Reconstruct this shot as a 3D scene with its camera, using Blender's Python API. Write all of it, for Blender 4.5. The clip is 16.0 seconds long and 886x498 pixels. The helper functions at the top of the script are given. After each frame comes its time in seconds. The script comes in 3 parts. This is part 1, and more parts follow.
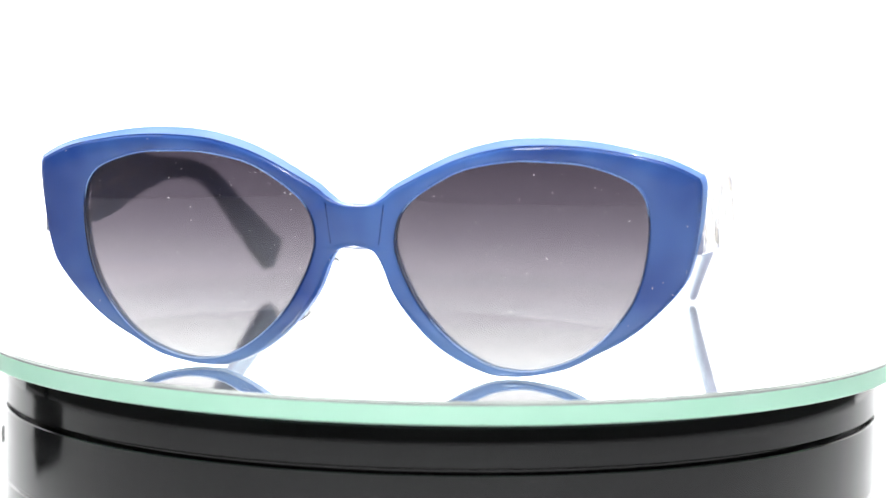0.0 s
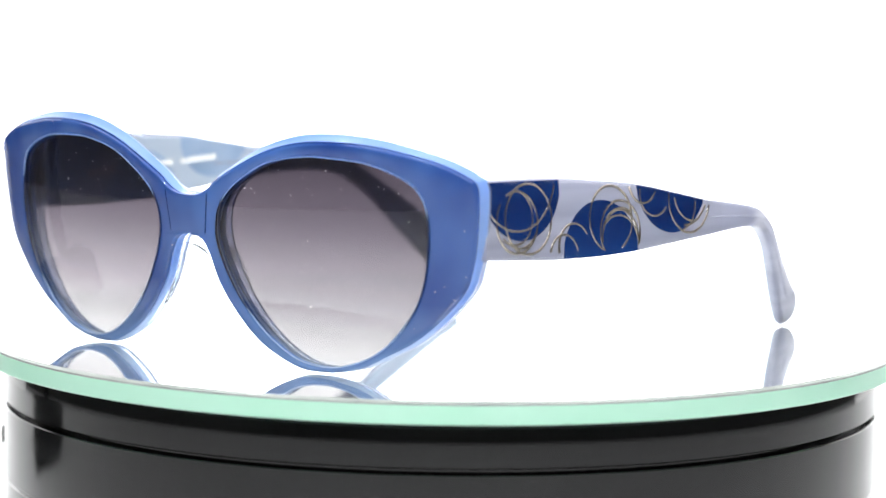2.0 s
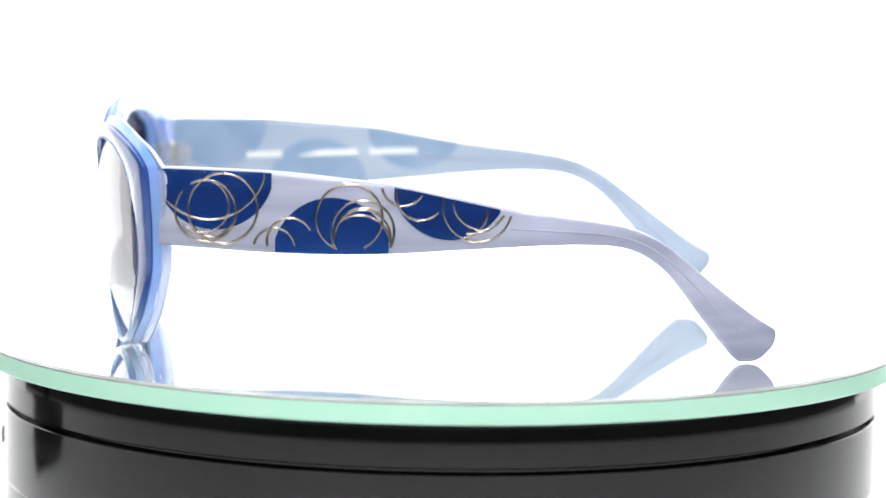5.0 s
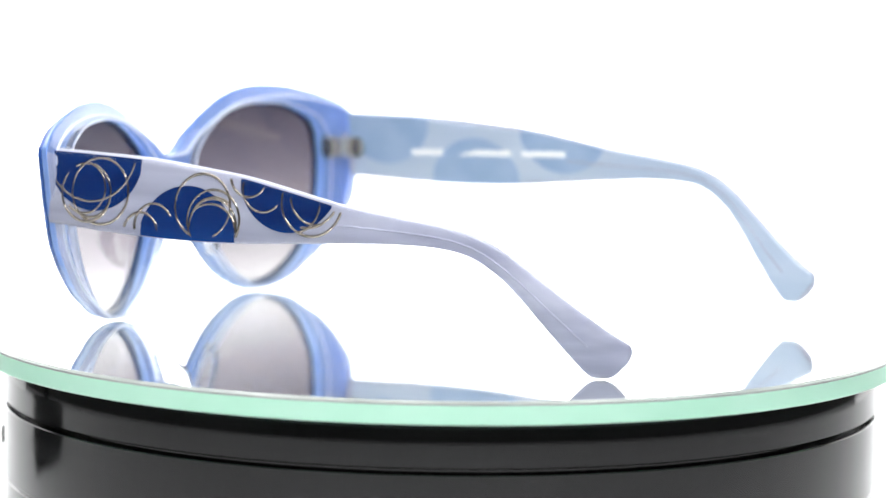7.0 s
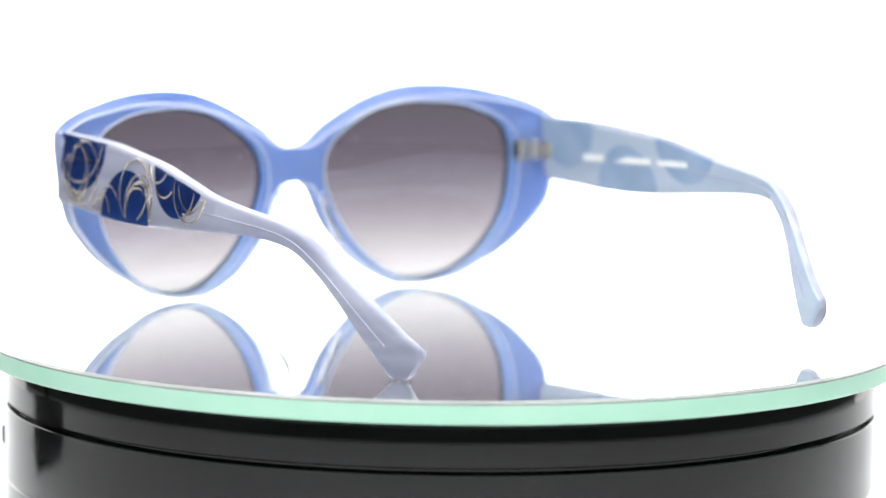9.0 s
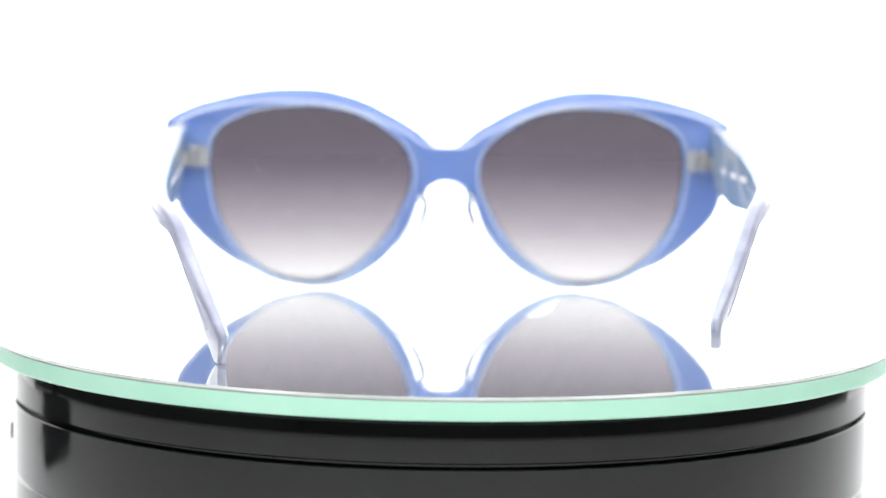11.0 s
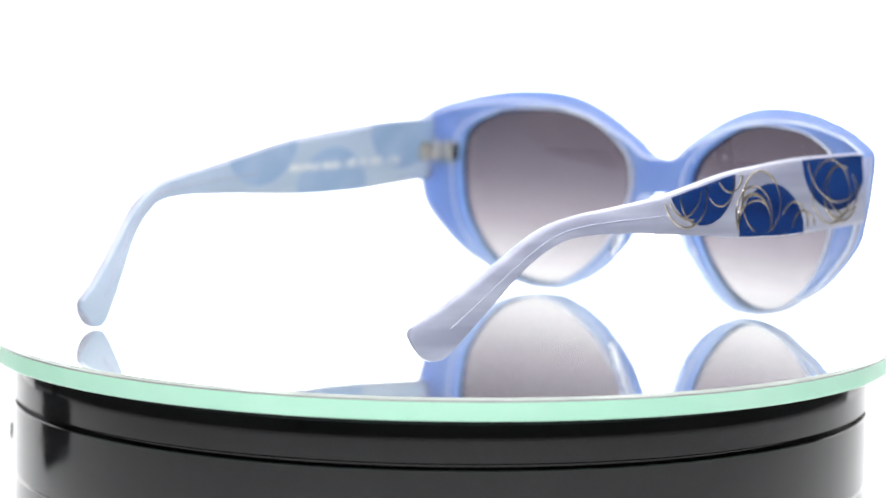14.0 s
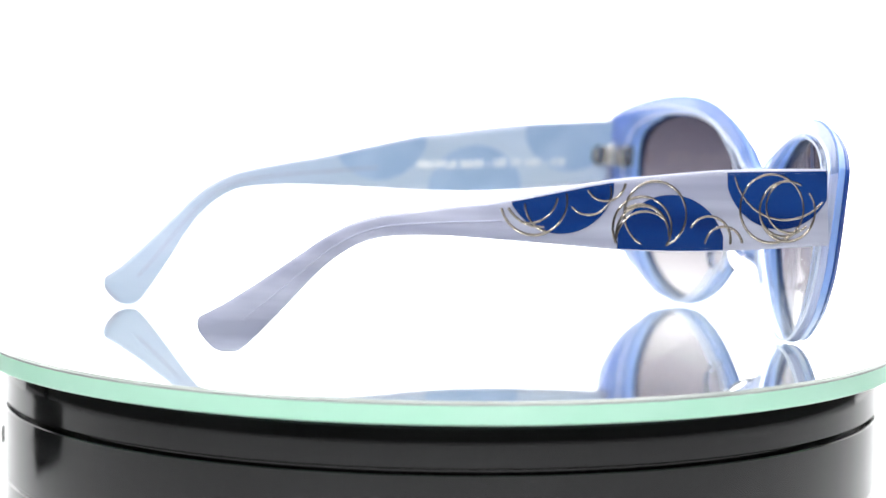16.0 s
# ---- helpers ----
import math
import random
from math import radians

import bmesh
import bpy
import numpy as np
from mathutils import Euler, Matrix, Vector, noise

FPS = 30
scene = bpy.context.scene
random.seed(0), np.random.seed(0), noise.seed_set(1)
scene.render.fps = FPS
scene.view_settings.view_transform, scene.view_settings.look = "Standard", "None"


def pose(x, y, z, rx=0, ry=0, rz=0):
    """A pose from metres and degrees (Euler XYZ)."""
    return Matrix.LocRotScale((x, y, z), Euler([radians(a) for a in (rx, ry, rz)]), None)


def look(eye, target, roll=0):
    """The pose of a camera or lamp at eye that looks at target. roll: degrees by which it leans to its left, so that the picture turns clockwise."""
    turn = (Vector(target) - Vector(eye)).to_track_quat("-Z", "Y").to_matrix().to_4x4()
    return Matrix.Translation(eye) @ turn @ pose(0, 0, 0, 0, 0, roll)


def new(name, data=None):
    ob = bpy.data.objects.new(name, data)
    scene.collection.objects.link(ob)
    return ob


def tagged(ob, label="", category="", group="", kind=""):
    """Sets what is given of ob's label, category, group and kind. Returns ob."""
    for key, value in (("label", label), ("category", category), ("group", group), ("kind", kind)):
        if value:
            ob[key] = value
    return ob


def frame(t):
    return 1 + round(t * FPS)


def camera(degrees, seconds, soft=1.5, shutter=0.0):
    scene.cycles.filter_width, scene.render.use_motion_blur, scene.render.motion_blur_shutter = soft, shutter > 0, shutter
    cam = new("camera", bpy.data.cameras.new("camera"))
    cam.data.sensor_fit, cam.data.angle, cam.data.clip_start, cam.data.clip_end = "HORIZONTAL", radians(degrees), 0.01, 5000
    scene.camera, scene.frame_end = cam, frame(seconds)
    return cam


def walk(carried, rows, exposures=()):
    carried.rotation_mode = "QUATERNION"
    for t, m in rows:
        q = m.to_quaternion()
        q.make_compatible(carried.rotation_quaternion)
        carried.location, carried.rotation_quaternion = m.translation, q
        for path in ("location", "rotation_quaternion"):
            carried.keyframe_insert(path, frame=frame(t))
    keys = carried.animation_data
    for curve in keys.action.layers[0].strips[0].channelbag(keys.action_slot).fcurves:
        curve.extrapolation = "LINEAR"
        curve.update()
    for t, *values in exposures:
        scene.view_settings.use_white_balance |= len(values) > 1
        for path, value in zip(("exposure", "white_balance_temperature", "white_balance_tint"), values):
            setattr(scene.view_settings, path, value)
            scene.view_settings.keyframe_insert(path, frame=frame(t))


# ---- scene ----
# ---- camera ----
cam = camera(14.96, 16.0, soft=1.6)
cam.data.dof.use_dof, cam.data.dof.focus_distance, cam.data.dof.aperture_fstop = True, 0.722, 13.5
DIST, HIGH, PITCH, ROLL = 0.7756, 0.1076, 6.548, 0.877


def standpoint(scale):
    """The camera's pose, backed off along its line of sight so that the axis shows scale times as large."""
    back = DIST / math.cos(radians(PITCH)) * (1 / scale - 1)
    y, z = -DIST - back * math.cos(radians(PITCH)), HIGH + back * math.sin(radians(PITCH))
    return look((0, y, z), (0, y + math.cos(radians(PITCH)), z - math.sin(radians(PITCH))), ROLL)


walk(cam, [(0, standpoint(1.0)), (4.5, standpoint(1.0)), (8.7, standpoint(1.0)), (10.8, standpoint(0.98)),
           (12.5, standpoint(0.98)), (14.5, standpoint(0.981)), (15.0, standpoint(0.99)), (15.5, standpoint(0.997)),
           (16.0, standpoint(1.0))])

# ---- light ----
world = bpy.data.worlds.new("world")
world.use_nodes = True
world.node_tree.nodes["Background"].inputs[0].default_value = (0.8, 0.85, 1.0, 1)
world.node_tree.nodes["Background"].inputs[1].default_value = 0.03
scene.world = world
scene.view_settings.exposure = 0.0
# glow of the tent fabrics, in place of lamps shining from outside
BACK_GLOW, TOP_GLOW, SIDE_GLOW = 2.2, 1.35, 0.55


def lamp(name, eye, target, size, watts, colour=(0.96, 0.99, 1.0)):
    data = bpy.data.lights.new(name, "AREA")
    data.shape, data.size, data.energy, data.color = "DISK", size, watts, colour
    ob = new(name, data)
    ob.matrix_world = look(eye, target)
    return ob


for side in (-1, 1):
    lamp("led_lamp", (side * 0.18, -0.31, 0.40), (0, 0, 0.02), 0.008, 0.48)
    lamp("led_lamp", (side * 0.17, -0.22, 0.46), (0, 0, 0.02), 0.008, 0.36)
    lamp("led_lamp", (side * 0.20, 0.12, 0.48), (0, 0, 0.02), 0.008, 0.42)
# two added fills out of view: table and drum first, then the glasses
lamp("table_fill", (0.0, -1.1, 1.55), (0, -0.9, 0), 0.5, 7.5)
lamp("front_fill", (0.0, -0.44, 0.40), (0, -0.05, 0.02), 0.10, 0.72)

# ---- materials ----


def material(name):
    mat = bpy.data.materials.new(name)
    mat.use_nodes = True
    tree = mat.node_tree
    return mat, tree, tree.nodes["Principled BSDF"], tree.nodes["Material Output"]


def add(tree, kind, **inputs):
    node = tree.nodes.new(kind)
    for key, value in inputs.items():
        node.inputs[key.replace("_", " ")].default_value = value
    return node


def ramp(tree, source, stops):
    node = tree.nodes.new("ShaderNodeValToRGB")
    while len(node.color_ramp.elements) < len(stops):
        node.color_ramp.elements.new(0.5)
    for el, (at, c) in zip(node.color_ramp.elements, stops):
        el.position, el.color = at, (*c, 1)
    tree.links.new(source, node.inputs[0])
    return node.outputs[0]


def noise_of(tree, scale, detail=3, stretch=(1, 1, 1)):
    co = add(tree, "ShaderNodeTexCoord")
    mp = add(tree, "ShaderNodeMapping")
    mp.inputs["Scale"].default_value = stretch
    tree.links.new(co.outputs["Object"], mp.inputs[0])
    nz = add(tree, "ShaderNodeTexNoise", Scale=scale, Detail=detail)
    tree.links.new(mp.outputs[0], nz.inputs["Vector"])
    return nz.outputs[0]


def bump(tree, bsdf, source, strength, distance):
    b = add(tree, "ShaderNodeBump", Strength=strength, Distance=distance)
    tree.links.new(source, b.inputs["Height"])
    tree.links.new(b.outputs[0], bsdf.inputs["Normal"])


def specks(tree, scale, size, share):
    """Sparse dust: 1 on a speck, 0 elsewhere."""
    co = add(tree, "ShaderNodeTexCoord")
    vo = add(tree, "ShaderNodeTexVoronoi", Scale=scale)
    warp = add(tree, "ShaderNodeTexNoise", Scale=scale * 1.5, Detail=2)
    tree.links.new(co.outputs["Object"], warp.inputs["Vector"])
    mixv = add(tree, "ShaderNodeVectorMath")
    mixv.operation = "MULTIPLY_ADD"
    mixv.inputs[1].default_value = (0.9 / scale,) * 3
    tree.links.new(warp.outputs["Color"], mixv.inputs[0])
    tree.links.new(co.outputs["Object"], mixv.inputs[2])
    tree.links.new(mixv.outputs[0], vo.inputs["Vector"])
    near = add(tree, "ShaderNodeMath")
    near.operation, near.inputs[1].default_value = "LESS_THAN", size
    tree.links.new(vo.outputs["Distance"], near.inputs[0])
    sep = add(tree, "ShaderNodeSeparateColor")
    tree.links.new(vo.outputs["Color"], sep.inputs[0])
    few = add(tree, "ShaderNodeMath")
    few.operation, few.inputs[1].default_value = "LESS_THAN", share
    tree.links.new(sep.outputs[0], few.inputs[0])
    both = add(tree, "ShaderNodeMath")
    both.operation = "MULTIPLY"
    tree.links.new(near.outputs[0], both.inputs[0])
    tree.links.new(few.outputs[0], both.inputs[1])
    return both.outputs[0]


def blend(tree, factor, first, second):
    node = add(tree, "ShaderNodeMix")
    node.data_type = "RGBA"
    tree.links.new(factor, node.inputs[0])
    for value, socket in ((first, node.inputs[6]), (second, node.inputs[7])):
        if isinstance(value, tuple):
            socket.default_value = (*value, 1)
        else:
            tree.links.new(value, socket)
    return node.outputs[2]


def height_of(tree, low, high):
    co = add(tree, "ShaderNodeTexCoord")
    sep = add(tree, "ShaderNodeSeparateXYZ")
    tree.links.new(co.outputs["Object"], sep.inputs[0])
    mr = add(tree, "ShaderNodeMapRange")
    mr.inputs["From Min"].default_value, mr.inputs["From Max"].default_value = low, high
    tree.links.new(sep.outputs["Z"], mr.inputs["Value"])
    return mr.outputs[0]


def acetate(name, dark, light, through_light, rough=0.1, scale=60, stretch=(1, 1, 1), clear=0.0, fade=None, dusty=False):
    """Polished cellulose acetate: cloudy pigment, some light passing through, glossy skin."""
    mat, tree, bsdf, out = material(name)
    col = ramp(tree, noise_of(tree, scale, 3, stretch), [(0.35, dark), (0.65, light)])
    # fade: light through the thin lower rim, painted as a paler colour
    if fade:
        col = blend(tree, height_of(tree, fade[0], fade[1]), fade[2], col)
    if dusty:
        col = blend(tree, specks(tree, 420, 0.07, 0.25), col, (0.55, 0.6, 0.75))
    tree.links.new(col, bsdf.inputs["Base Color"])
    bsdf.inputs["Roughness"].default_value = rough
    bsdf.inputs["IOR"].default_value = 1.6
    bump(tree, bsdf, noise_of(tree, 400, 2), 0.03, 0.0003)
    tl = add(tree, "ShaderNodeBsdfTranslucent")
    tree.links.new(col, tl.inputs[0])
    mix = add(tree, "ShaderNodeMixShader")
    mix.inputs[0].default_value = through_light
    tree.links.new(bsdf.outputs[0], mix.inputs[1])
    tree.links.new(tl.outputs[0], mix.inputs[2])
    last = mix
    if clear:
        tp = add(tree, "ShaderNodeBsdfTransparent")
        tree.links.new(col, tp.inputs[0])
        last = add(tree, "ShaderNodeMixShader")
        last.inputs[0].default_value = clear
        tree.links.new(mix.outputs[0], last.inputs[1])
        tree.links.new(tp.outputs[0], last.inputs[2])
    tree.links.new(last.outputs[0], out.inputs["Surface"])
    return mat


# BLUE and SKY pale downwards, as the backlit lower rim would look
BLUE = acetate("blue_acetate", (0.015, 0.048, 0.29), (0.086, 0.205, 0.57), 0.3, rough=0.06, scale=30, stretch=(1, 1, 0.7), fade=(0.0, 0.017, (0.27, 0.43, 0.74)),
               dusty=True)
SKY = acetate("pale_blue_acetate", (0.31, 0.51, 0.93), (0.42, 0.62, 0.98), 0.45, rough=0.06, fade=(0.0, 0.020, (0.66, 0.78, 0.92)))
# near-white colour for the highlight on the back layer's bevels
HIGHLIGHT = acetate("pale_edge_highlight", (0.80, 0.86, 0.97), (0.88, 0.92, 1.0), 0.4, rough=0.08)
# lilac grey put in for what the clear side wall reflects inside
SIDE = acetate("crystal_side_reflection", (0.50, 0.53, 0.68), (0.62, 0.64, 0.80), 0.25, rough=0.06, clear=0.22)
LILAC = acetate("lilac_acetate", (0.46, 0.47, 0.59), (0.68, 0.69, 0.80), 0.42, rough=0.1, scale=110, stretch=(1, 0.06, 1.6))
INNER = acetate("pale_blue_inner_acetate", (0.55, 0.65, 0.78), (0.66, 0.74, 0.85), 0.35, scale=110, stretch=(1, 0.2, 1.2))
GHOST = acetate("inlay_reverse_acetate", (0.39, 0.53, 0.74), (0.47, 0.60, 0.79), 0.35, scale=90)
CORE = acetate("core_under_acetate", (0.34, 0.35, 0.46), (0.46, 0.47, 0.60), 0.0, rough=0.5)
INLAY = acetate("royal_blue_inlay", (0.0028, 0.019, 0.110), (0.008, 0.043, 0.195), 0.0, rough=0.08, scale=90, stretch=(1, 0.15, 1.5))


def metal(name, colour, rough):
    mat, tree, bsdf, out = material(name)
    col = ramp(tree, noise_of(tree, 900, 3), [(0.3, [c * 0.8 for c in colour]), (0.7, colour)])
    tree.links.new(col, bsdf.inputs["Base Color"])
    bsdf.inputs["Metallic"].default_value = 1
    bsdf.inputs["Roughness"].default_value = rough
    return mat


WIRE = metal("silver_wire", (0.56, 0.50, 0.435), 0.08)
STEEL = metal("hinge_steel", (0.95, 0.92, 0.87), 0.16)


def sheen(tree, least, most=0.75):
    """How strongly a clear skin reflects: least head-on, nearly all at a glancing angle."""
    lw = add(tree, "ShaderNodeLayerWeight", Blend=0.5)
    power = add(tree, "ShaderNodeMath")
    power.operation, power.inputs[1].default_value = "POWER", 5.5
    tree.links.new(lw.outputs["Facing"], power.inputs[0])
    line = add(tree, "ShaderNodeMath")
    line.operation, line.inputs[1].default_value, line.inputs[2].default_value = "MULTIPLY_ADD", most - least, least
    tree.links.new(power.outputs[0], line.inputs[0])
    return line


def tinted_lens():
    """Grey gradient tint: dark at the top, nearly clear at the bottom; a thin reflecting skin, dust."""
    mat, tree, bsdf, out = material("gradient_lens")
    tint = ramp(tree, height_of(tree, 0.0, 0.048), [(0.0, (0.605, 0.60, 0.605)), (0.12, (0.545, 0.537, 0.545)), (0.35, (0.40, 0.383, 0.405)),
                                                    (0.62, (0.262, 0.243, 0.272)), (0.95, (0.168, 0.151, 0.177))])
    tp = add(tree, "ShaderNodeBsdfTransparent")
    tree.links.new(tint, tp.inputs[0])
    gl = add(tree, "ShaderNodeBsdfGlossy", Roughness=0.02)
    fr = sheen(tree, 0.065)
    mix = add(tree, "ShaderNodeMixShader")
    tree.links.new(fr.outputs[0], mix.inputs[0])
    tree.links.new(tp.outputs[0], mix.inputs[1])
    tree.links.new(gl.outputs[0], mix.inputs[2])
    coarse, fine = specks(tree, 420, 0.055, 0.5), specks(tree, 900, 0.075, 0.35)
    either = add(tree, "ShaderNodeMath")
    either.operation = "MAXIMUM"
    tree.links.new(coarse, either.inputs[0])
    tree.links.new(fine, either.inputs[1])
    dust = either.outputs[0]
    df = add(tree, "ShaderNodeBsdfDiffuse", Color=(0.55, 0.53, 0.52, 1))
    mix2 = add(tree, "ShaderNodeMixShader")
    tree.links.new(dust, mix2.inputs[0])
    tree.links.new(mix.outputs[0], mix2.inputs[1])
    tree.links.new(df.outputs[0], mix2.inputs[2])
    tree.links.new(mix2.outputs[0], out.inputs["Surface"])
    return mat


LENS = tinted_lens()


def clear_skin(name, tint, milk, least, milky=(0.80, 0.84, 0.95), most=0.75):
    """Polished clear acetate: tinted see-through body, a little milkiness, a glossy skin."""
    mat, tree, bsdf, out = material(name)
    tp = add(tree, "ShaderNodeBsdfTransparent", Color=(*tint, 1))
    col = ramp(tree, noise_of(tree, 90, 3), [(0.35, [c * 0.9 for c in milky]), (0.65, milky)])
    df = add(tree, "ShaderNodeBsdfDiffuse")
    tree.links.new(col, df.inputs[0])
    body = add(tree, "ShaderNodeMixShader")
    body.inputs[0].default_value = milk
    tree.links.new(tp.outputs[0], body.inputs[1])
    tree.links.new(df.outputs[0], body.inputs[2])
    gl = add(tree, "ShaderNodeBsdfGlossy", Roughness=0.05)
    mix = add(tree, "ShaderNodeMixShader")
    tree.links.new(sheen(tree, least, most).outputs[0], mix.inputs[0])
    tree.links.new(body.outputs[0], mix.inputs[1])
    tree.links.new(gl.outputs[0], mix.inputs[2])
    tree.links.new(mix.outputs[0], out.inputs["Surface"])
    return mat


CRYSTAL = clear_skin("crystal_acetate", (0.88, 0.92, 0.99), 0.07, 0.07)
COAT = clear_skin("clear_coat", (0.985, 0.985, 0.99), 0.0, 0.03, most=0.35)


def clear_moulding():
    """Colourless moulded plastic that bends the light behind it."""
    mat, tree, bsdf, out = material("clear_moulding")
    col = ramp(tree, noise_of(tree, 160, 2), [(0.3, (0.94, 0.95, 0.97)), (0.7, (0.99, 0.99, 1.0))])
    tree.links.new(col, bsdf.inputs["Base Color"])
    bsdf.inputs["Transmission Weight"].default_value = 1
    bsdf.inputs["Roughness"].default_value = 0.04
    bsdf.inputs["IOR"].default_value = 1.52
    tp = add(tree, "ShaderNodeBsdfTransparent", Color=(0.93, 0.95, 0.99, 1))
    mix = add(tree, "ShaderNodeMixShader")
    mix.inputs[0].default_value = 0.06
    tree.links.new(bsdf.outputs[0], mix.inputs[1])
    tree.links.new(tp.outputs[0], mix.inputs[2])
    tree.links.new(mix.outputs[0], out.inputs["Surface"])
    return mat


CLEAR = clear_moulding()


def mirror():
    mat, tree, bsdf, out = material("mirror")
    bsdf.inputs["Metallic"].default_value = 1
    bsdf.inputs["Base Color"].default_value = (0.87, 0.90, 0.885, 1)
    rough = ramp(tree, noise_of(tree, 25, 4), [(0.3, (0.005,) * 3), (0.8, (0.02,) * 3)])
    tree.links.new(rough, bsdf.inputs["Roughness"])
    df = add(tree, "ShaderNodeBsdfDiffuse", Color=(0.9, 0.9, 0.92, 1))
    mix = add(tree, "ShaderNodeMixShader")
    mix.inputs[0].default_value = 0.05
    tree.links.new(bsdf.outputs[0], mix.inputs[1])
    tree.links.new(df.outputs[0], mix.inputs[2])
    tree.links.new(mix.outputs[0], out.inputs["Surface"])
    return mat


MIRROR = mirror()
MINT = acetate("ground_glass_edge", (0.56, 0.95, 0.75), (0.62, 0.98, 0.80), 0.2, rough=0.35, scale=40)
GREY_EDGE = acetate("mirror_bevel", (0.30, 0.33, 0.31), (0.40, 0.43, 0.40), 0.0, rough=0.25)


def black_plastic():
    mat, tree, bsdf, out = material("glossy_black_plastic")
    col = ramp(tree, noise_of(tree, 18, 5, (1, 1, 4)), [(0.3, (0.004, 0.0042, 0.0048)), (0.8, (0.009, 0.0092, 0.0095))])
    tree.links.new(col, bsdf.inputs["Base Color"])
    rg = ramp(tree, noise_of(tree, 40, 5, (1, 1, 6)), [(0.3, (0.06,) * 3), (0.8, (0.15,) * 3)])
    tree.links.new(rg, bsdf.inputs["Roughness"])
    bsdf.inputs["Specular IOR Level"].default_value = 0.36
    bump(tree, bsdf, noise_of(tree, 30, 3), 0.05, 0.001)
    return mat


BLACK = black_plastic()


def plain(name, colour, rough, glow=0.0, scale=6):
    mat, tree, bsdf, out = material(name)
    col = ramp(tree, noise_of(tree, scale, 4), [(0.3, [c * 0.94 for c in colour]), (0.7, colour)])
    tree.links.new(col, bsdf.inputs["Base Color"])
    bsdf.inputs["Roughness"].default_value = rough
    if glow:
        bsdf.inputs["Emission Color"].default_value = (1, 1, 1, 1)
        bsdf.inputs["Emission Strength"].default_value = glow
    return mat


# these three fabrics emit light themselves instead of passing it through
TENT = plain("glowing_wing_fabric", (0.8, 0.8, 0.8), 0.9, SIDE_GLOW)
CEILING = plain("glowing_top_fabric", (0.8, 0.8, 0.8), 0.9, TOP_GLOW)
BACK = plain("glowing_white_backdrop", (0.8, 0.8, 0.8), 0.9, BACK_GLOW)
SHEET = plain("white_sheet", (0.82, 0.82, 0.82), 0.7)
ROOM = plain("dim_wall_paint", (0.35, 0.34, 0.33), 0.8)
WOOD = plain("dark_floor", (0.12, 0.09, 0.06), 0.5)
PRINT = plain("white_print", (0.92, 0.92, 0.93), 0.4, scale=300)

# ---- mesh tools ----
MM = 0.001


def part(name, bm, mat, parent=None, label="", smooth=True):
    bmesh.ops.recalc_face_normals(bm, faces=bm.faces[:])
    me = bpy.data.meshes.new(name)
    bm.to_mesh(me)
    bm.free()
    me.materials.append(mat)
    if smooth:
        me.polygons.foreach_set("use_smooth", [True] * len(me.polygons))
        me.set_sharp_from_angle(angle=radians(40))
    ob = new(name, me)
    if parent:
        ob.parent = parent
    if label:
        tagged(ob, label)
    return ob


def box(x0, x1, y0, y1, z0, z1, bm=None, bevel=0.0):
    bm = bm or bmesh.new()
    m = Matrix.LocRotScale(((x0 + x1) / 2, (y0 + y1) / 2, (z0 + z1) / 2), None, (x1 - x0, y1 - y0, z1 - z0))
    made = bmesh.ops.create_cube(bm, size=1, matrix=m)
    if bevel:
        edges = list({e for v in made["verts"] for e in v.link_edges})
        bmesh.ops.bevel(bm, geom=edges, offset=bevel, segments=2, affect="EDGES")
    return bm


def lathe(profile, steps=192, closed=False):
    """A body of revolution about z from (radius, height) pairs."""
    bm = bmesh.new()
    rings = []
    for r, z in profile:
        if r < 1e-6:
            rings.append([bm.verts.new((0, 0, z))])
        else:
            rings.append([bm.verts.new((r * math.cos(a), r * math.sin(a), z)) for a in
                          (2 * math.pi * i / steps for i in range(steps))])
    pairs = list(zip(rings, rings[1:])) + ([(rings[-1], rings[0])] if closed else [])
    for a, b in pairs:
        for i in range(steps):
            j = (i + 1) % steps
            quad = [a[i % len(a)], a[j % len(a)], b[j % len(b)], b[i % len(b)]]
            quad = list(dict.fromkeys(quad))
            if len(quad) > 2:
                bm.faces.new(quad)
    return bm


def spline(points, per=12, closed=True):
    """Catmull-Rom through the points; a point given twice is a corner."""
    pts = [np.array(p, float) for p in points]
    n = len(pts)
    out = []
    for i in range(n if closed else n - 1):
        if closed:
            p0, p1, p2, p3 = pts[i - 1], pts[i], pts[(i + 1) % n], pts[(i + 2) % n]
        else:
            p0, p1, p2, p3 = pts[max(i - 1, 0)], pts[i], pts[i + 1], pts[min(i + 2, n - 1)]
        if np.allclose(p1, p2):
            continue
        for k in range(per):
            t = k / per
            out.append(0.5 * (2 * p1 + (p2 - p0) * t + (2 * p0 - 5 * p1 + 4 * p2 - p3) * t * t + (3 * p1 - p0 - 3 * p2 + p3) * t ** 3))
    if not closed:
        out.append(pts[-1])
    return np.array(out)


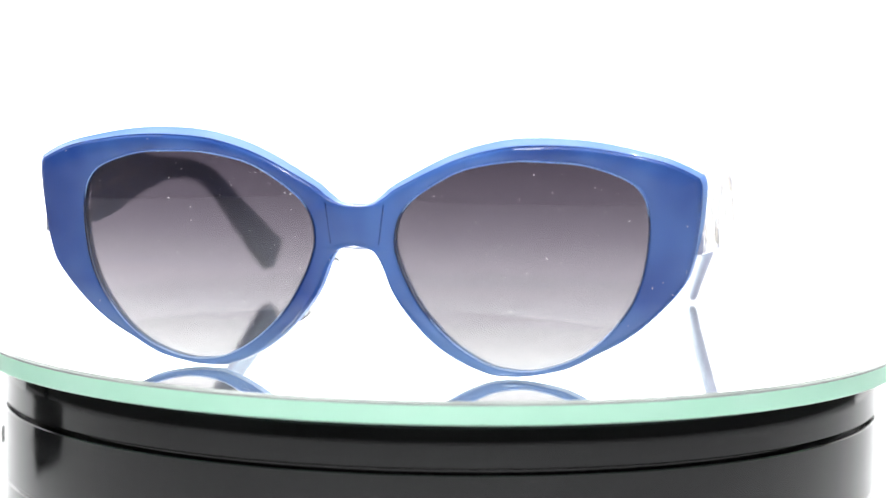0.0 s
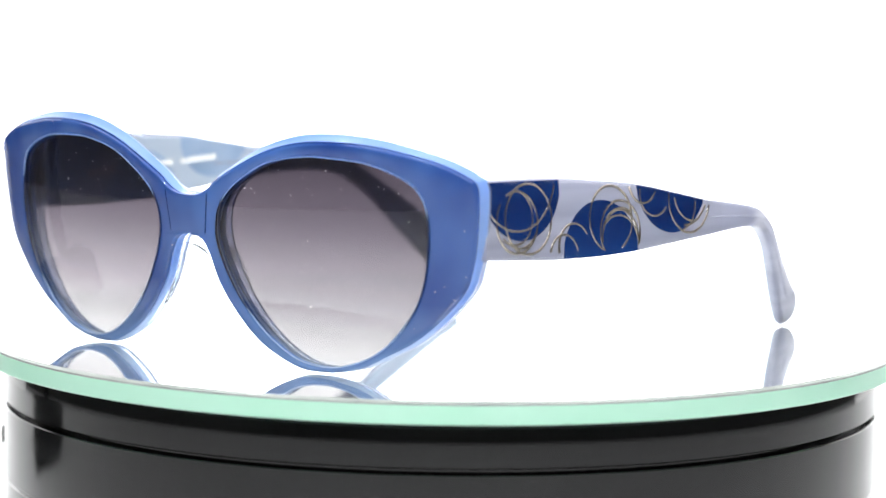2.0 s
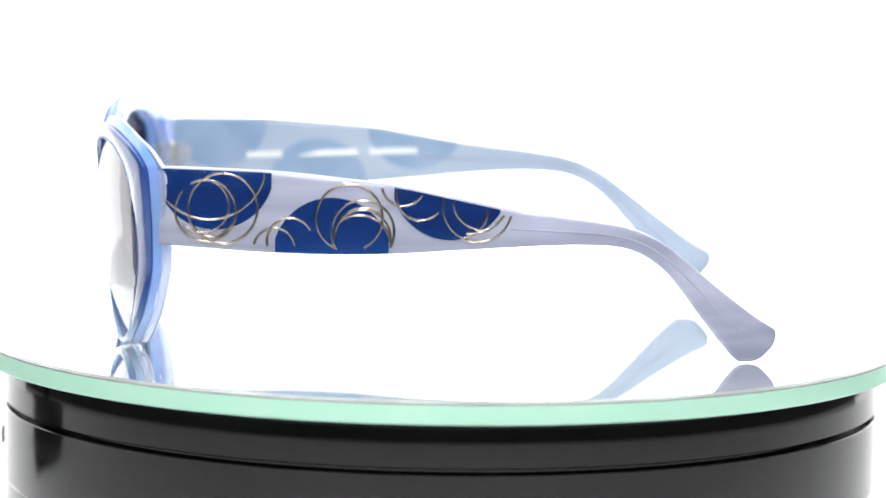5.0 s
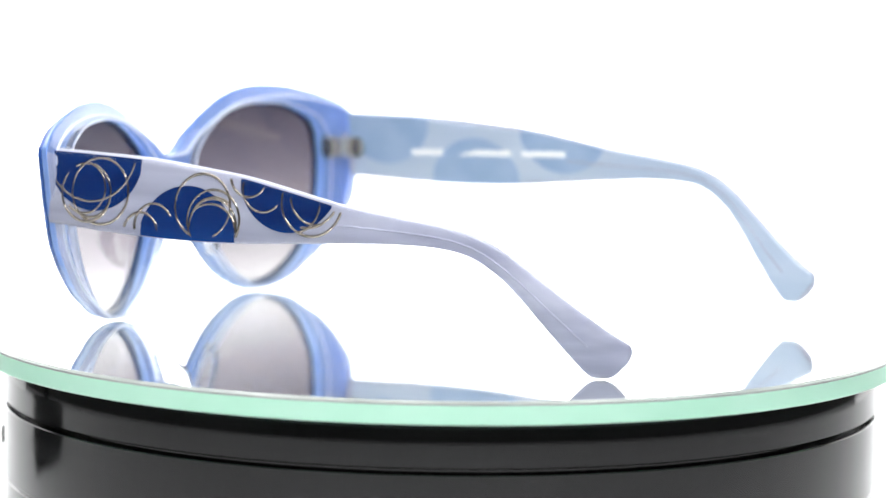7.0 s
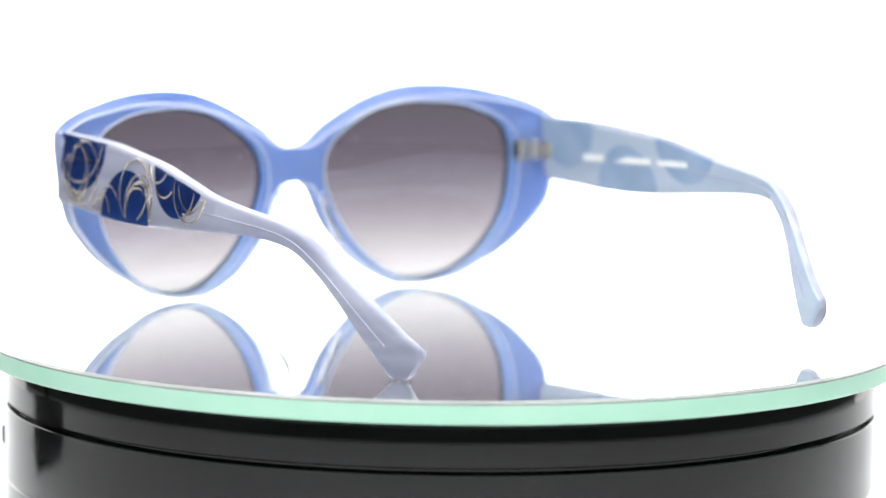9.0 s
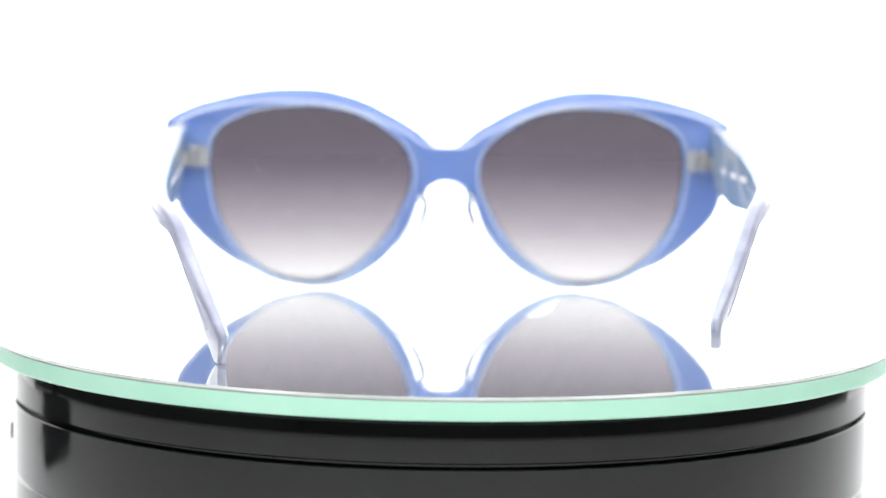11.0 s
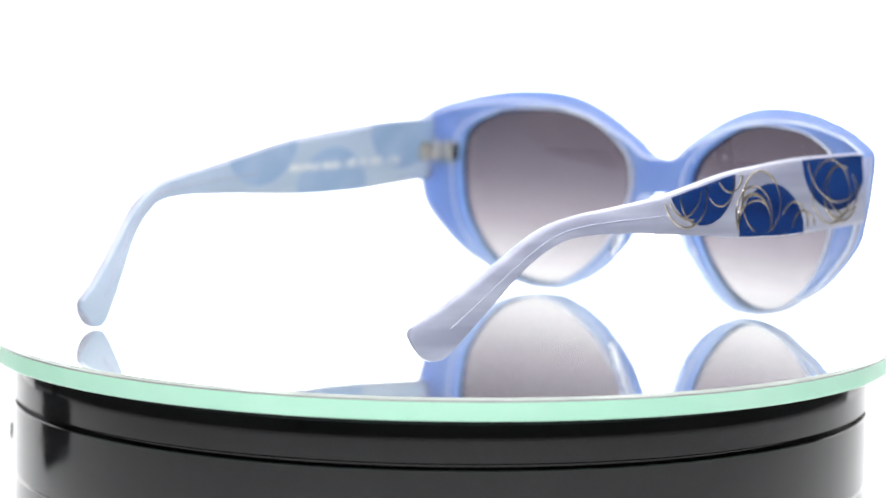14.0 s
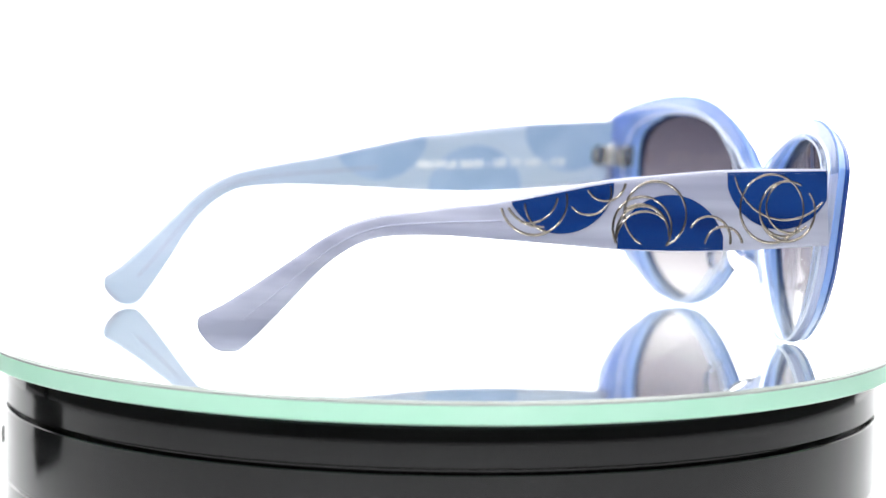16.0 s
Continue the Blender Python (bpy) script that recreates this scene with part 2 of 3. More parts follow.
def tube(points, radius, sides=8):
    """A round wire along the points, in metres, with closed domed ends."""
    bm = bmesh.new()
    pts = [Vector(p) for p in points]
    rings = []
    n = len(pts)
    for i, p in enumerate(pts):
        along = (pts[min(i + 1, n - 1)] - pts[max(i - 1, 0)]).normalized()
        u = along.cross(Vector((1, 0, 0)))
        u = (u if u.length > 0.1 else along.cross(Vector((0, 0, 1)))).normalized()
        v = along.cross(u)
        rings.append([bm.verts.new(p + radius * (math.cos(a) * u + math.sin(a) * v)) for a in
                      (2 * math.pi * k / sides for k in range(sides))])
    for a, b in zip(rings, rings[1:]):
        for k in range(sides):
            bm.faces.new((a[k], a[(k + 1) % sides], b[(k + 1) % sides], b[k]))
    for ring, end, other in ((rings[0], pts[0], pts[1]), (rings[-1], pts[-1], pts[-2])):
        tip = bm.verts.new(end + (end - other).normalized() * radius * 0.8)
        for k in range(sides):
            bm.faces.new((ring[k], ring[(k + 1) % sides], tip))
    return bm


# ---- the room and the light tent ----
TABLE = -0.056
room = [("floor", box(-1.6, 1.6, -2.2, 1.2, -0.90, -0.85), WOOD), ("ceiling", box(-1.6, 1.6, -2.2, 1.2, 1.6, 1.65), ROOM),
        ("wall_south", box(-1.6, 1.6, -2.3, -2.2, -0.9, 1.65), ROOM), ("wall_north", box(-1.6, 1.6, 1.2, 1.3, -0.9, 1.65), ROOM),
        ("wall_west", box(-1.7, -1.6, -2.3, 1.3, -0.9, 1.65), ROOM), ("wall_east", box(1.6, 1.7, -2.3, 1.3, -0.9, 1.65), ROOM)]
for name, bm, mat in room:
    tagged(part(name, bm, mat), "dim plain painted room surface round the table" if mat is ROOM else "dark wooden floor of the dim room",
           name.split("_")[0], kind="structure")
table = tagged(new("table"), "white-topped table under the turntable", "table")
part("tabletop", box(-0.8, 0.8, -1.4, 0.6, TABLE - 0.03, TABLE, bevel=0.003), SHEET, table)
for sx in (-0.74, 0.74):
    for sy in (-1.34, 0.54):
        part("leg", box(sx - 0.025, sx + 0.025, sy - 0.025, sy + 0.025, -0.85, TABLE - 0.03), SHEET, table)
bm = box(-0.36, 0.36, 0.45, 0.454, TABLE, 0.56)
tagged(part("backdrop", bm, BACK), "plain white backdrop of a light tent, given its own glow", "backdrop", kind="structure")
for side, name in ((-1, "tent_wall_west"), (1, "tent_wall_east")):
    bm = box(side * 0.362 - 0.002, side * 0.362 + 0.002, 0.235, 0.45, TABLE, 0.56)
    tagged(part(name, bm, TENT), "white fabric side wing of a light tent, out of view, given its own glow", "tent wall", kind="structure")
# unseen glowing top, added to light the glasses from above
tagged(part("tent_ceiling", box(-0.364, 0.364, -0.36, 0.454, 0.56, 0.564), CEILING), "white fabric top added out of view, glowing to light from above",
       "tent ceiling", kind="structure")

# ---- the turntable ----
R_DISC, R_DRUM = 0.1063, 0.1006
turntable = tagged(new("turntable"), "round glossy black plastic motor turntable with fine grooves", "turntable")
G1, G2 = -0.0156, -0.0325
profile = [(0, -0.0052), (R_DRUM - 0.0012, -0.0052), (R_DRUM - 0.0004, -0.0055), (R_DRUM, -0.0062), (R_DRUM, -0.0105), (R_DRUM, -0.0110), (R_DRUM, G1 + 0.0009), (R_DRUM - 0.0003, G1 + 0.0006),
           (R_DRUM - 0.0022, G1 + 0.0005), (R_DRUM - 0.0022, G1 - 0.0005), (R_DRUM - 0.0002, G1 - 0.0006), (R_DRUM, G1 - 0.0008), (R_DRUM, G2 + 0.0006),
           (R_DRUM - 0.0004, G2 + 0.0003), (R_DRUM - 0.0004, G2 - 0.0003), (R_DRUM, G2 - 0.0006), (R_DRUM, TABLE + 0.004),
           (R_DRUM - 0.001, TABLE + 0.001), (R_DRUM - 0.003, TABLE), (0, TABLE)]
part("drum", lathe(profile, 256), BLACK, turntable)
part("switch", box(-R_DRUM - 0.0030, -R_DRUM + 0.004, 0.010, 0.016, -0.0308, -0.0256, bevel=0.0006), BLACK, turntable, "small black rocker switch")

# unseen black shape, placed so the drum's left side reflects a dark patch
stand = tagged(new("dark_reflection_block"), "black block and pole added out of view for a dark reflection in the drum", "light stand")
bm = box(-0.031, 0.031, -0.012, 0.012, 0, 0.03, bevel=0.004)
bmesh.ops.transform(bm, matrix=pose(-0.242, 0.045, TABLE, 0, 0, 32), verts=bm.verts[:])
part("foot", bm, BLACK, stand)
part("pole", tube([(-0.242, 0.045, TABLE + 0.03 + 0.05 * k) for k in range(9)], 0.006, 12), BLACK, stand)

disc = tagged(new("mirror_plate"), "round mirror plate with pale green edge on the turntable", "mirror plate")
THICK = 0.0046
part("mirror", lathe([(0, 0), (R_DISC - 0.0007, 0), (R_DISC - 0.0007, -0.0008), (0, -0.0008)], 256), MIRROR, disc, "silvered mirror face")
part("bevel", lathe([(R_DISC - 0.0007, 0), (R_DISC, -0.0005), (R_DISC, -0.0009), (R_DISC - 0.0007, -0.0009)], 256, True), GREY_EDGE, disc, "thin grey bevel")
part("edge", lathe([(0, -0.0009), (R_DISC, -0.0009), (R_DISC, -THICK), (R_DISC - 0.0004, -THICK - 0.0004), (0, -THICK - 0.0004)], 256), MINT, disc,
     "pale mint green ground glass edge")

# ---- the sunglasses; lengths in millimetres, x across, y to the rear, z up ----
glasses = tagged(new("sunglasses"), "blue laminated acetate cat-eye sunglasses with grey gradient lenses", "sunglasses")
BULGE, CURVE, LEAN = -80.0, 0.0024, 0.095
CENTRE = np.array((34.5, 25.0))
RIM = [(0, 36.0), (0, 36.0), (2.0, 36.1), (4.2, 36.7), (6.5, 38.0), (9.5, 40.2), (20.5, 45.7), (30, 48.5), (39, 49.3), (49.3, 48.9), (60.6, 46.9), (66.3, 45.1),
       (70.5, 42.9), (70.5, 42.9), (71.1, 40), (70.4, 30.8), (69.0, 23.6), (67.0, 19.4), (61.6, 13.4), (55.8, 8.7), (49.6, 5.3), (43.8, 2.4),
       (36.9, 0.9), (32.2, 0.6), (27.5, 1.2), (20.5, 4.4), (14.6, 9.1), (8.6, 16.7), (5.7, 23.4), (4.2, 26.1), (2.4, 27.25), (0, 27.6), (0, 27.6)]
EYE = [(8.8, 29.8), (9.6, 33.7), (11.9, 37.2), (16.9, 41.0), (23.4, 44.3), (32.1, 46), (39, 46.1), (48.1, 45.3), (56.1, 42.4), (59.4, 39.1),
       (60.5, 34.4), (60.3, 28.4), (59, 21.2), (56.4, 15.2), (51.8, 9.2), (46.1, 4.9), (39.2, 2.4), (33.4, 2.0), (27.5, 3.4), (20.8, 7.7),
       (15.2, 13.7), (11.2, 20.6), (9.1, 26.3)]


def surface(x, z, off):
    """A point of the curved front, off millimetres behind its face."""
    return Vector((x, BULGE + CURVE * x * x + LEAN * (40 - z) + off, z)) * MM


def polar(points, angles):
    d = spline(points, 16) - CENTRE
    a = np.unwrap(np.arctan2(d[:, 1], d[:, 0]))
    r = np.hypot(d[:, 0], d[:, 1])
    if a[-1] < a[0]:
        a, r = a[::-1], r[::-1]
    keep = np.concatenate([[True], np.diff(np.maximum.accumulate(a)) > 1e-9])
    a, r = a[keep], r[keep]
    a3 = np.concatenate([a - 2 * math.pi, a, a + 2 * math.pi])
    return np.interp(angles, a3, np.concatenate([r, r, r]))


corner = [math.atan2(z - 25.0, x - 34.5) for x, z in ((70.5, 42.9), (0, 36.0), (0, 27.6))]
ANGLES = np.unique(np.concatenate([np.linspace(-math.pi, math.pi, 360, endpoint=False), corner]))
R_IN, R_OUT = polar(EYE, ANGLES), polar(RIM, ANGLES)


def rim_layer(front, back, grow_front, grow_back, shrink, bevel):
    """One laminate layer of the front: a ring round each eye, joined at the bridge."""
    bm = bmesh.new()
    n = len(ANGLES)
    for side in (1, -1):
        rings = []
        steps = ((front, 1.0, grow_front), (front + 0.1 * bevel, 0.55, grow_front), (front + 0.35 * bevel, 0.2, grow_front),
                 (front + bevel, 0.0, grow_front), (back - 0.5 * bevel, 0.0, grow_back), (back, 0.5, grow_back))
        for off, edge, grow in steps:
            inner, outer = [], []
            for a, r0, r1 in zip(ANGLES, R_IN, R_OUT):
                c, s = math.cos(a), math.sin(a)
                top = max(0.0, s) ** 0.7
                inset = bevel * edge
                ra = r0 + shrink + inset
                near = min(max((CENTRE[0] + c * r1) / 6, 0.0), 1.0)
                x, z = CENTRE + np.array((c, s)) * (r1 - near * (inset - grow * top - 0.25 * grow))
                if CENTRE[0] + c * r1 < 0.02:
                    f = -CENTRE[0] / c
                    x, z = 0.0, CENTRE[1] + s * f
                x = max(x, 0.0)
                xi, zi = CENTRE + np.array((c, s)) * ra
                inner.append(bm.verts.new(surface(xi, zi, off)))
                outer.append(bm.verts.new(surface(x, z, off)))
            rings.append((inner, outer))
        walls = [(rings[0][0], rings[0][1]), (rings[-1][1], rings[-1][0])]
        walls += [(a[1], b[1]) for a, b in zip(rings, rings[1:])] + [(b[0], a[0]) for a, b in zip(rings, rings[1:])]
        for a, b in walls:
            for i in range(n):
                j = (i + 1) % n
                quad = (a[i], a[j], b[j], b[i])
                if all(abs(v.co.x) < 1e-7 for v in quad):
                    continue
                bm.faces.new(quad)
        if side == 1:
            for v in bm.verts:
                v.co.x = -v.co.x
    bmesh.ops.remove_doubles(bm, verts=bm.verts[:], dist=2e-5)
    return bm


front_frame = tagged(new("front"), "laminated blue cat-eye front")
front_frame.parent = glasses
part("face_layer", rim_layer(0.0, 1.25, 0.0, 0.3, 0.0, 0.8), BLUE, front_frame, "medium blue face layer, painted paler low down for light coming through")
part("middle_layer", rim_layer(1.26, 2.9, 0.3, 1.5, 0.1, 0.3), SKY, front_frame, "pale sky blue middle layer")
part("back_layer", rim_layer(2.92, 5.2, 1.3, -0.6, 0.35, 0.7), CRYSTAL, front_frame, "translucent crystal blue back layer")


def pale_edge_line(off, grow, outer, radius, name, mat, label):
    """A thin pale line that follows a layer's edge along a contour, one for each eye."""
    for side in (1, -1):
        pts = []
        for a, r0, r1 in zip(ANGLES, R_IN, R_OUT):
            c, s = math.cos(a), math.sin(a)
            top = max(0.0, s) ** 0.7
            r = r1 + grow * top + 0.25 * grow if outer else r0 + grow
            x, z = CENTRE + np.array((c, s)) * r
            if outer and x < 3.5:
                pts.append(None)
                continue
            p = surface(x, z, off)
            pts.append((side * p.x, p.y, p.z))
        if outer:
            gap = [i for i, p in enumerate(pts) if p is None]
            if gap:
                k = gap[-1] if gap[-1] - gap[0] < len(pts) / 2 else max(i for i in gap if i < len(pts) / 2)
                pts = pts[k + 1:] + pts[:k + 1]
            pts = [p for p in pts if p is not None]
            pts = [(0.0, pts[0][1], pts[0][2])] + pts + [(0.0, pts[-1][1], pts[-1][2])]
        else:
            pts = pts + pts[:1]
        part(name, tube(pts, radius * MM, 6), mat, front_frame, label)


def side_band(side):
    """A band added over the crystal layer's outer wall at one end of the front."""
    bm = bmesh.new()
    cols = []
    for a, r1 in zip(ANGLES, R_OUT):
        c, s = math.cos(a), math.sin(a)
        if s > 0.43 or CENTRE[0] + c * r1 < 40.0:
            continue
        top = max(0.0, s) ** 0.7
        col = []
        for off, grow, out in ((3.0, 1.3, -0.2), (3.0, 1.3, 0.05), (4.0, 0.52, 0.05), (4.75, -0.3, 0.05), (4.75, -0.3, -0.2)):
            x, z = CENTRE + np.array((c, s)) * (r1 + grow * (top + 0.25) + out)
            p = surface(x, z, off)
            col.append(bm.verts.new((side * p.x, p.y, p.z)))
        cols.append(col)
    for a, b in zip(cols, cols[1:]):
        for k in range(4):
            bm.faces.new((a[k], a[k + 1], b[k + 1], b[k]))
    return bm


# coloured bands imitate the inner reflections of the clear layer's sides
for side in (1, -1):
    part("crystal_side", side_band(side), SIDE, front_frame, "lilac grey band added for the reflections inside the clear crystal side")
# two pale tubes draw in the light that the rear bevels catch
pale_edge_line(5.0, -1.05, True, 0.36, "pale_edge_line", HIGHLIGHT, "pale line drawn in as the highlight on the back layer edge")
pale_edge_line(5.16, 0.8, False, 0.2, "pale_edge_line", HIGHLIGHT, "pale line drawn in as the highlight round the lens opening")
pale_edge_line(0.12, 0.12, False, 0.14, "lens_groove_edge", SKY, "pale blue edge round the lens opening")


def bridge_plate():
    """The slightly raised middle piece of the bridge with its two seams."""
    bm = bmesh.new()
    cols = []
    for k in range(13):
        u = -1 + k / 6
        col = []
        for v in (0.0, 0.25, 0.5, 0.75, 1.0):
            z = 28.3 + 7.1 * v + 0.8 * u * u * (2 * v - 1)
            x = u * (5.0 + 1.0 * v)
            lift = -0.22 if abs(u) < 0.95 and 0 < v < 1 else -0.1
            col.append([bm.verts.new(surface(x, z, lift)), bm.verts.new(surface(x, z, 0.3))])
        cols.append(col)
    for a, b in zip(cols, cols[1:]):
        for k in range(4):
            bm.faces.new((a[k][0], a[k + 1][0], b[k + 1][0], b[k][0]))
        for k in (0, 4):
            bm.faces.new((a[k][0], b[k][0], b[k][1], a[k][1]))
    for col in (cols[0], cols[-1]):
        for k in range(4):
            bm.faces.new((col[k][0], col[k + 1][0], col[k + 1][1], col[k][1]))
    return bm


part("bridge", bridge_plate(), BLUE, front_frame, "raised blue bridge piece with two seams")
for side in (1, -1):
    part("seam", tube([surface(side * x, z, -0.02) for x, z in ((5.1, 28.0), (5.6, 32.0), (6.2, 36.6))], 0.13 * MM, 6), INLAY, front_frame, "thin dark seam")


def lens(side):
    bm = bmesh.new()
    steps = [0.0, 0.15, 0.3, 0.45, 0.6, 0.75, 0.9, 1.0]
    sheets = []
    for off in (1.5, 3.1):
        rings = []
        for u in steps:
            ring = []
            for a, r in zip(ANGLES[::2], R_IN[::2]):
                x, z = CENTRE + np.array((math.cos(a), math.sin(a))) * (r + 0.35) * u
                p = surface(x, z, off - ((46 - z) * (z - 2)) / 240)
                ring.append(bm.verts.new((p.x * side, p.y, p.z)))
                if u == 0:
                    break
            rings.append(ring)
        sheets.append(rings)
        for a, b in zip(rings, rings[1:]):
            n = len(b)
            for i in range(n):
                quad = list(dict.fromkeys((a[i % len(a)], a[(i + 1) % n % len(a)], b[(i + 1) % n], b[i])))
                bm.faces.new(quad)
    a, b = sheets[0][-1], sheets[1][-1]
    for i in range(len(a)):
        j = (i + 1) % len(a)
        bm.faces.new((a[i], a[j], b[j], b[i]))
    ob = part("lens", bm, LENS, glasses, "grey gradient tinted lens with fine dust")
    return ob


for side in (1, -1):
    lens(side)


def nose_pad(side):
    """A clear moulded fin that stands rearwards from the rim beside the bridge, thickened along its rounded rear edge."""
    bm = bmesh.new()
    rows = []
    for i in range(17):
        v = -1 + i / 8
        z = 17.8 + 7.3 * v
        foot_x = 7.3 + 3.1 * (1 - v) * 0.5 * (1.0 + 0.45 * (1 - v))
        reach = 7.0 * max(1 - abs(v) ** 2.6, 0.0) ** 0.6
        ring = []
        for k in range(16):
            a = 2 * math.pi * k / 16
            u = 0.5 + 0.5 * math.cos(a)
            thick = (0.75 + 0.55 * u) * max(1 - abs(v) ** 4, 0.03) ** 0.5
            y = -75.0 + u * (0.4 + reach)
            x = foot_x - 0.46 * u * reach - 0.4 + thick * math.sin(a)
            ring.append(bm.verts.new((side * x * MM, y * MM + LEAN * (40 - z) * MM * 0.6, z * MM)))
        rows.append(ring)
    for a, b in zip(rows, rows[1:]):
        for k in range(16):
            bm.faces.new((a[k], a[(k + 1) % 16], b[(k + 1) % 16], b[k]))
    bm.faces.new(rows[0])
    bm.faces.new(rows[-1])
    part("nose_pad", bm, CLEAR, glasses, "clear crystal nose pad")


for side in (1, -1):
    nose_pad(side)

# temple stations: y, z of the middle, half height, outer x, thickness, slope of the axis in degrees
STATIONS = [(-64.2, 34.8, 8.2, 71.0, 3.8, -3), (-52, 34.2, 8.45, 71.2, 3.8, -3), (-40, 33.6, 8.55, 71.4, 3.8, -3), (-27, 32.85, 8.05, 71.7, 3.7, -4),
            (-14.8, 32.3, 7.2, 72.0, 3.6, -4), (-2.8, 31.55, 5.65, 72.2, 3.5, -4), (9.4, 30.7, 4.05, 72.2, 3.4, -4), (21.3, 30.1, 2.9, 71.2, 3.3, -5),
            (32, 29.0, 2.3, 68.9, 3.2, -12), (38.2, 27.1, 2.2, 66.6, 3.2, -28), (43.3, 24.0, 2.3, 64.9, 3.2, -38), (48.0, 19.8, 2.65, 62.9, 3.1, -43),
            (55.0, 12.6, 3.8, 59.6, 3.0, -44), (60.6, 7.2, 4.75, 57.1, 2.9, -44), (63.9, 4.5, 5.25, 55.8, 2.8, -43), (65.6, 3.75, 4.9, 55.2, 2.6, -43),
            (66.8, 2.95, 3.7, 54.8, 2.1, -43), (67.4, 2.4, 2.0, 54.6, 1.2, -43)]
FINE = spline(STATIONS, 5, closed=False)
FINE = FINE[FINE[:, 0] < 34]
TOP, LOW, OUT = (np.column_stack((FINE[:, 0], c)) for c in (FINE[:, 1] + FINE[:, 2], FINE[:, 1] - FINE[:, 2], FINE[:, 3]))
MID, DEEP = np.column_stack((FINE[:, 0], FINE[:, 1])), np.column_stack((FINE[:, 0], FINE[:, 4]))
SHEAR = 0.10


def face_x(y, z):
    """The outer face of a temple at (y, z)."""
    return np.interp(y, OUT[:, 0], OUT[:, 1]) - SHEAR * (z - np.interp(y, MID[:, 0], MID[:, 1]))


def inner_x(y, z):
    return face_x(y, z) - np.interp(y, DEEP[:, 0], DEEP[:, 1])


def temple_mesh(side):
    bm = bmesh.new()
    rows = spline(STATIONS, 5, closed=False)
    rings = []
    for y, z, hw, xo, th, slope in rows:
        c, s = math.cos(radians(slope)), math.sin(radians(slope))
        ring = []
        for k in range(28):
            a = 2 * math.pi * (k + 0.5) / 28
            ca, sa = math.cos(a), math.sin(a)
            soften = min(max((y - 25) / 25, 0.0), 1.0)
            u = math.copysign(abs(ca) ** (0.28 + 0.3 * soften), ca)
            v = math.copysign(abs(sa) ** (0.5 + 0.25 * soften), sa)
            lift = v * hw
            x = xo - th / 2 + u * th / 2 - SHEAR * lift
            ring.append(bm.verts.new((side * x * MM, (y - s * lift) * MM, (z + c * lift) * MM)))
        rings.append(ring)
    for a, b in zip(rings, rings[1:]):
        for k in range(28):
            bm.faces.new((a[k], a[(k + 1) % 28], b[(k + 1) % 28], b[k]))
    bm.faces.new(rings[0])
    bm.faces.new(rings[-1])
    return bm


def plate(side, yc, zc, radius, inside, depth, y0=-63.9, y1=30.0):
    """A thin round inlay, cut off by the temple's upper and lower edges."""
    bm = bmesh.new()
    ys = np.linspace(max(yc - radius, y0), min(yc + radius, y1), 40)
    cols = []
    for y in ys:
        half = math.sqrt(max(radius ** 2 - (y - yc) ** 2, 0.0))
        hi = min(np.interp(y, TOP[:, 0], TOP[:, 1]) - 0.35, zc + half)
        lo = max(np.interp(y, LOW[:, 0], LOW[:, 1]) + 0.35, zc - half)
        if hi - lo < 0.02:
            continue
        col = []
        for z in np.linspace(lo, hi, 5):
            x = inner_x(y, z) if inside else face_x(y, z)
            s = -1 if inside else 1
            col.append([bm.verts.new((side * (x + s * d) * MM, y * MM, z * MM)) for d in (-0.4, depth)])
        cols.append(col)
    for a, b in zip(cols, cols[1:]):
        for k in range(4):
            bm.faces.new((a[k][1], a[k + 1][1], b[k + 1][1], b[k][1]))
        for k in (0, 4):
            bm.faces.new((a[k][0], a[k][1], b[k][1], b[k][0]))
    for col in (cols[0], cols[-1]):
        for k in range(4):
            bm.faces.new((col[k][0], col[k][1], col[k + 1][1], col[k + 1][0]))
    return bm


def inner_sheet(side):
    """The thin pale layer that faces the head, along the whole arm."""
    bm = bmesh.new()
    cols = []
    for y, z, hw, xo, th, slope in spline(STATIONS, 5, closed=False)[1:-5]:
        c, s = math.cos(radians(slope)), math.sin(radians(slope))
        col = []
        for v, d in ((-0.93, 0.5), (-0.88, -0.05), (-0.4, -0.05), (0.4, -0.05), (0.88, -0.05), (0.93, 0.5)):
            lift = v * hw
            x = xo - th - SHEAR * lift + d
            col.append(bm.verts.new((side * x * MM, (y - s * lift) * MM, (z + c * lift) * MM)))
        cols.append(col)
    for a, b in zip(cols, cols[1:]):
        for k in range(5):
            bm.faces.new((a[k], a[k + 1], b[k + 1], b[k]))
    bm.faces.new(cols[0])
    bm.faces.new(cols[-1])
    return bm


def coat_sheet(side):
    """The polished clear layer over the inlays and wires of the outer face."""
    bm = bmesh.new()
    cols = []
    for y, z, hw, xo, th, slope in FINE[FINE[:, 0] < 16]:
        col = []
        for v, d in ((-0.95, -0.2), (-0.9, 0.34), (-0.45, 0.36), (0.0, 0.36), (0.45, 0.36), (0.9, 0.34), (0.95, -0.2)):
            lift = v * hw
            col.append(bm.verts.new((side * (xo - SHEAR * lift + d) * MM, y * MM, (z + lift) * MM)))
        cols.append(col)
    for a, b in zip(cols, cols[1:]):
        for k in range(6):
            bm.faces.new((a[k], a[k + 1], b[k + 1], b[k]))
    return bm


# inlay circles: y, z, radius
INLAYS = [(-52.9, 42.5, 12.5), (-28.2, 24.3, 12.6), (-3.3, 40.8, 12.5)]
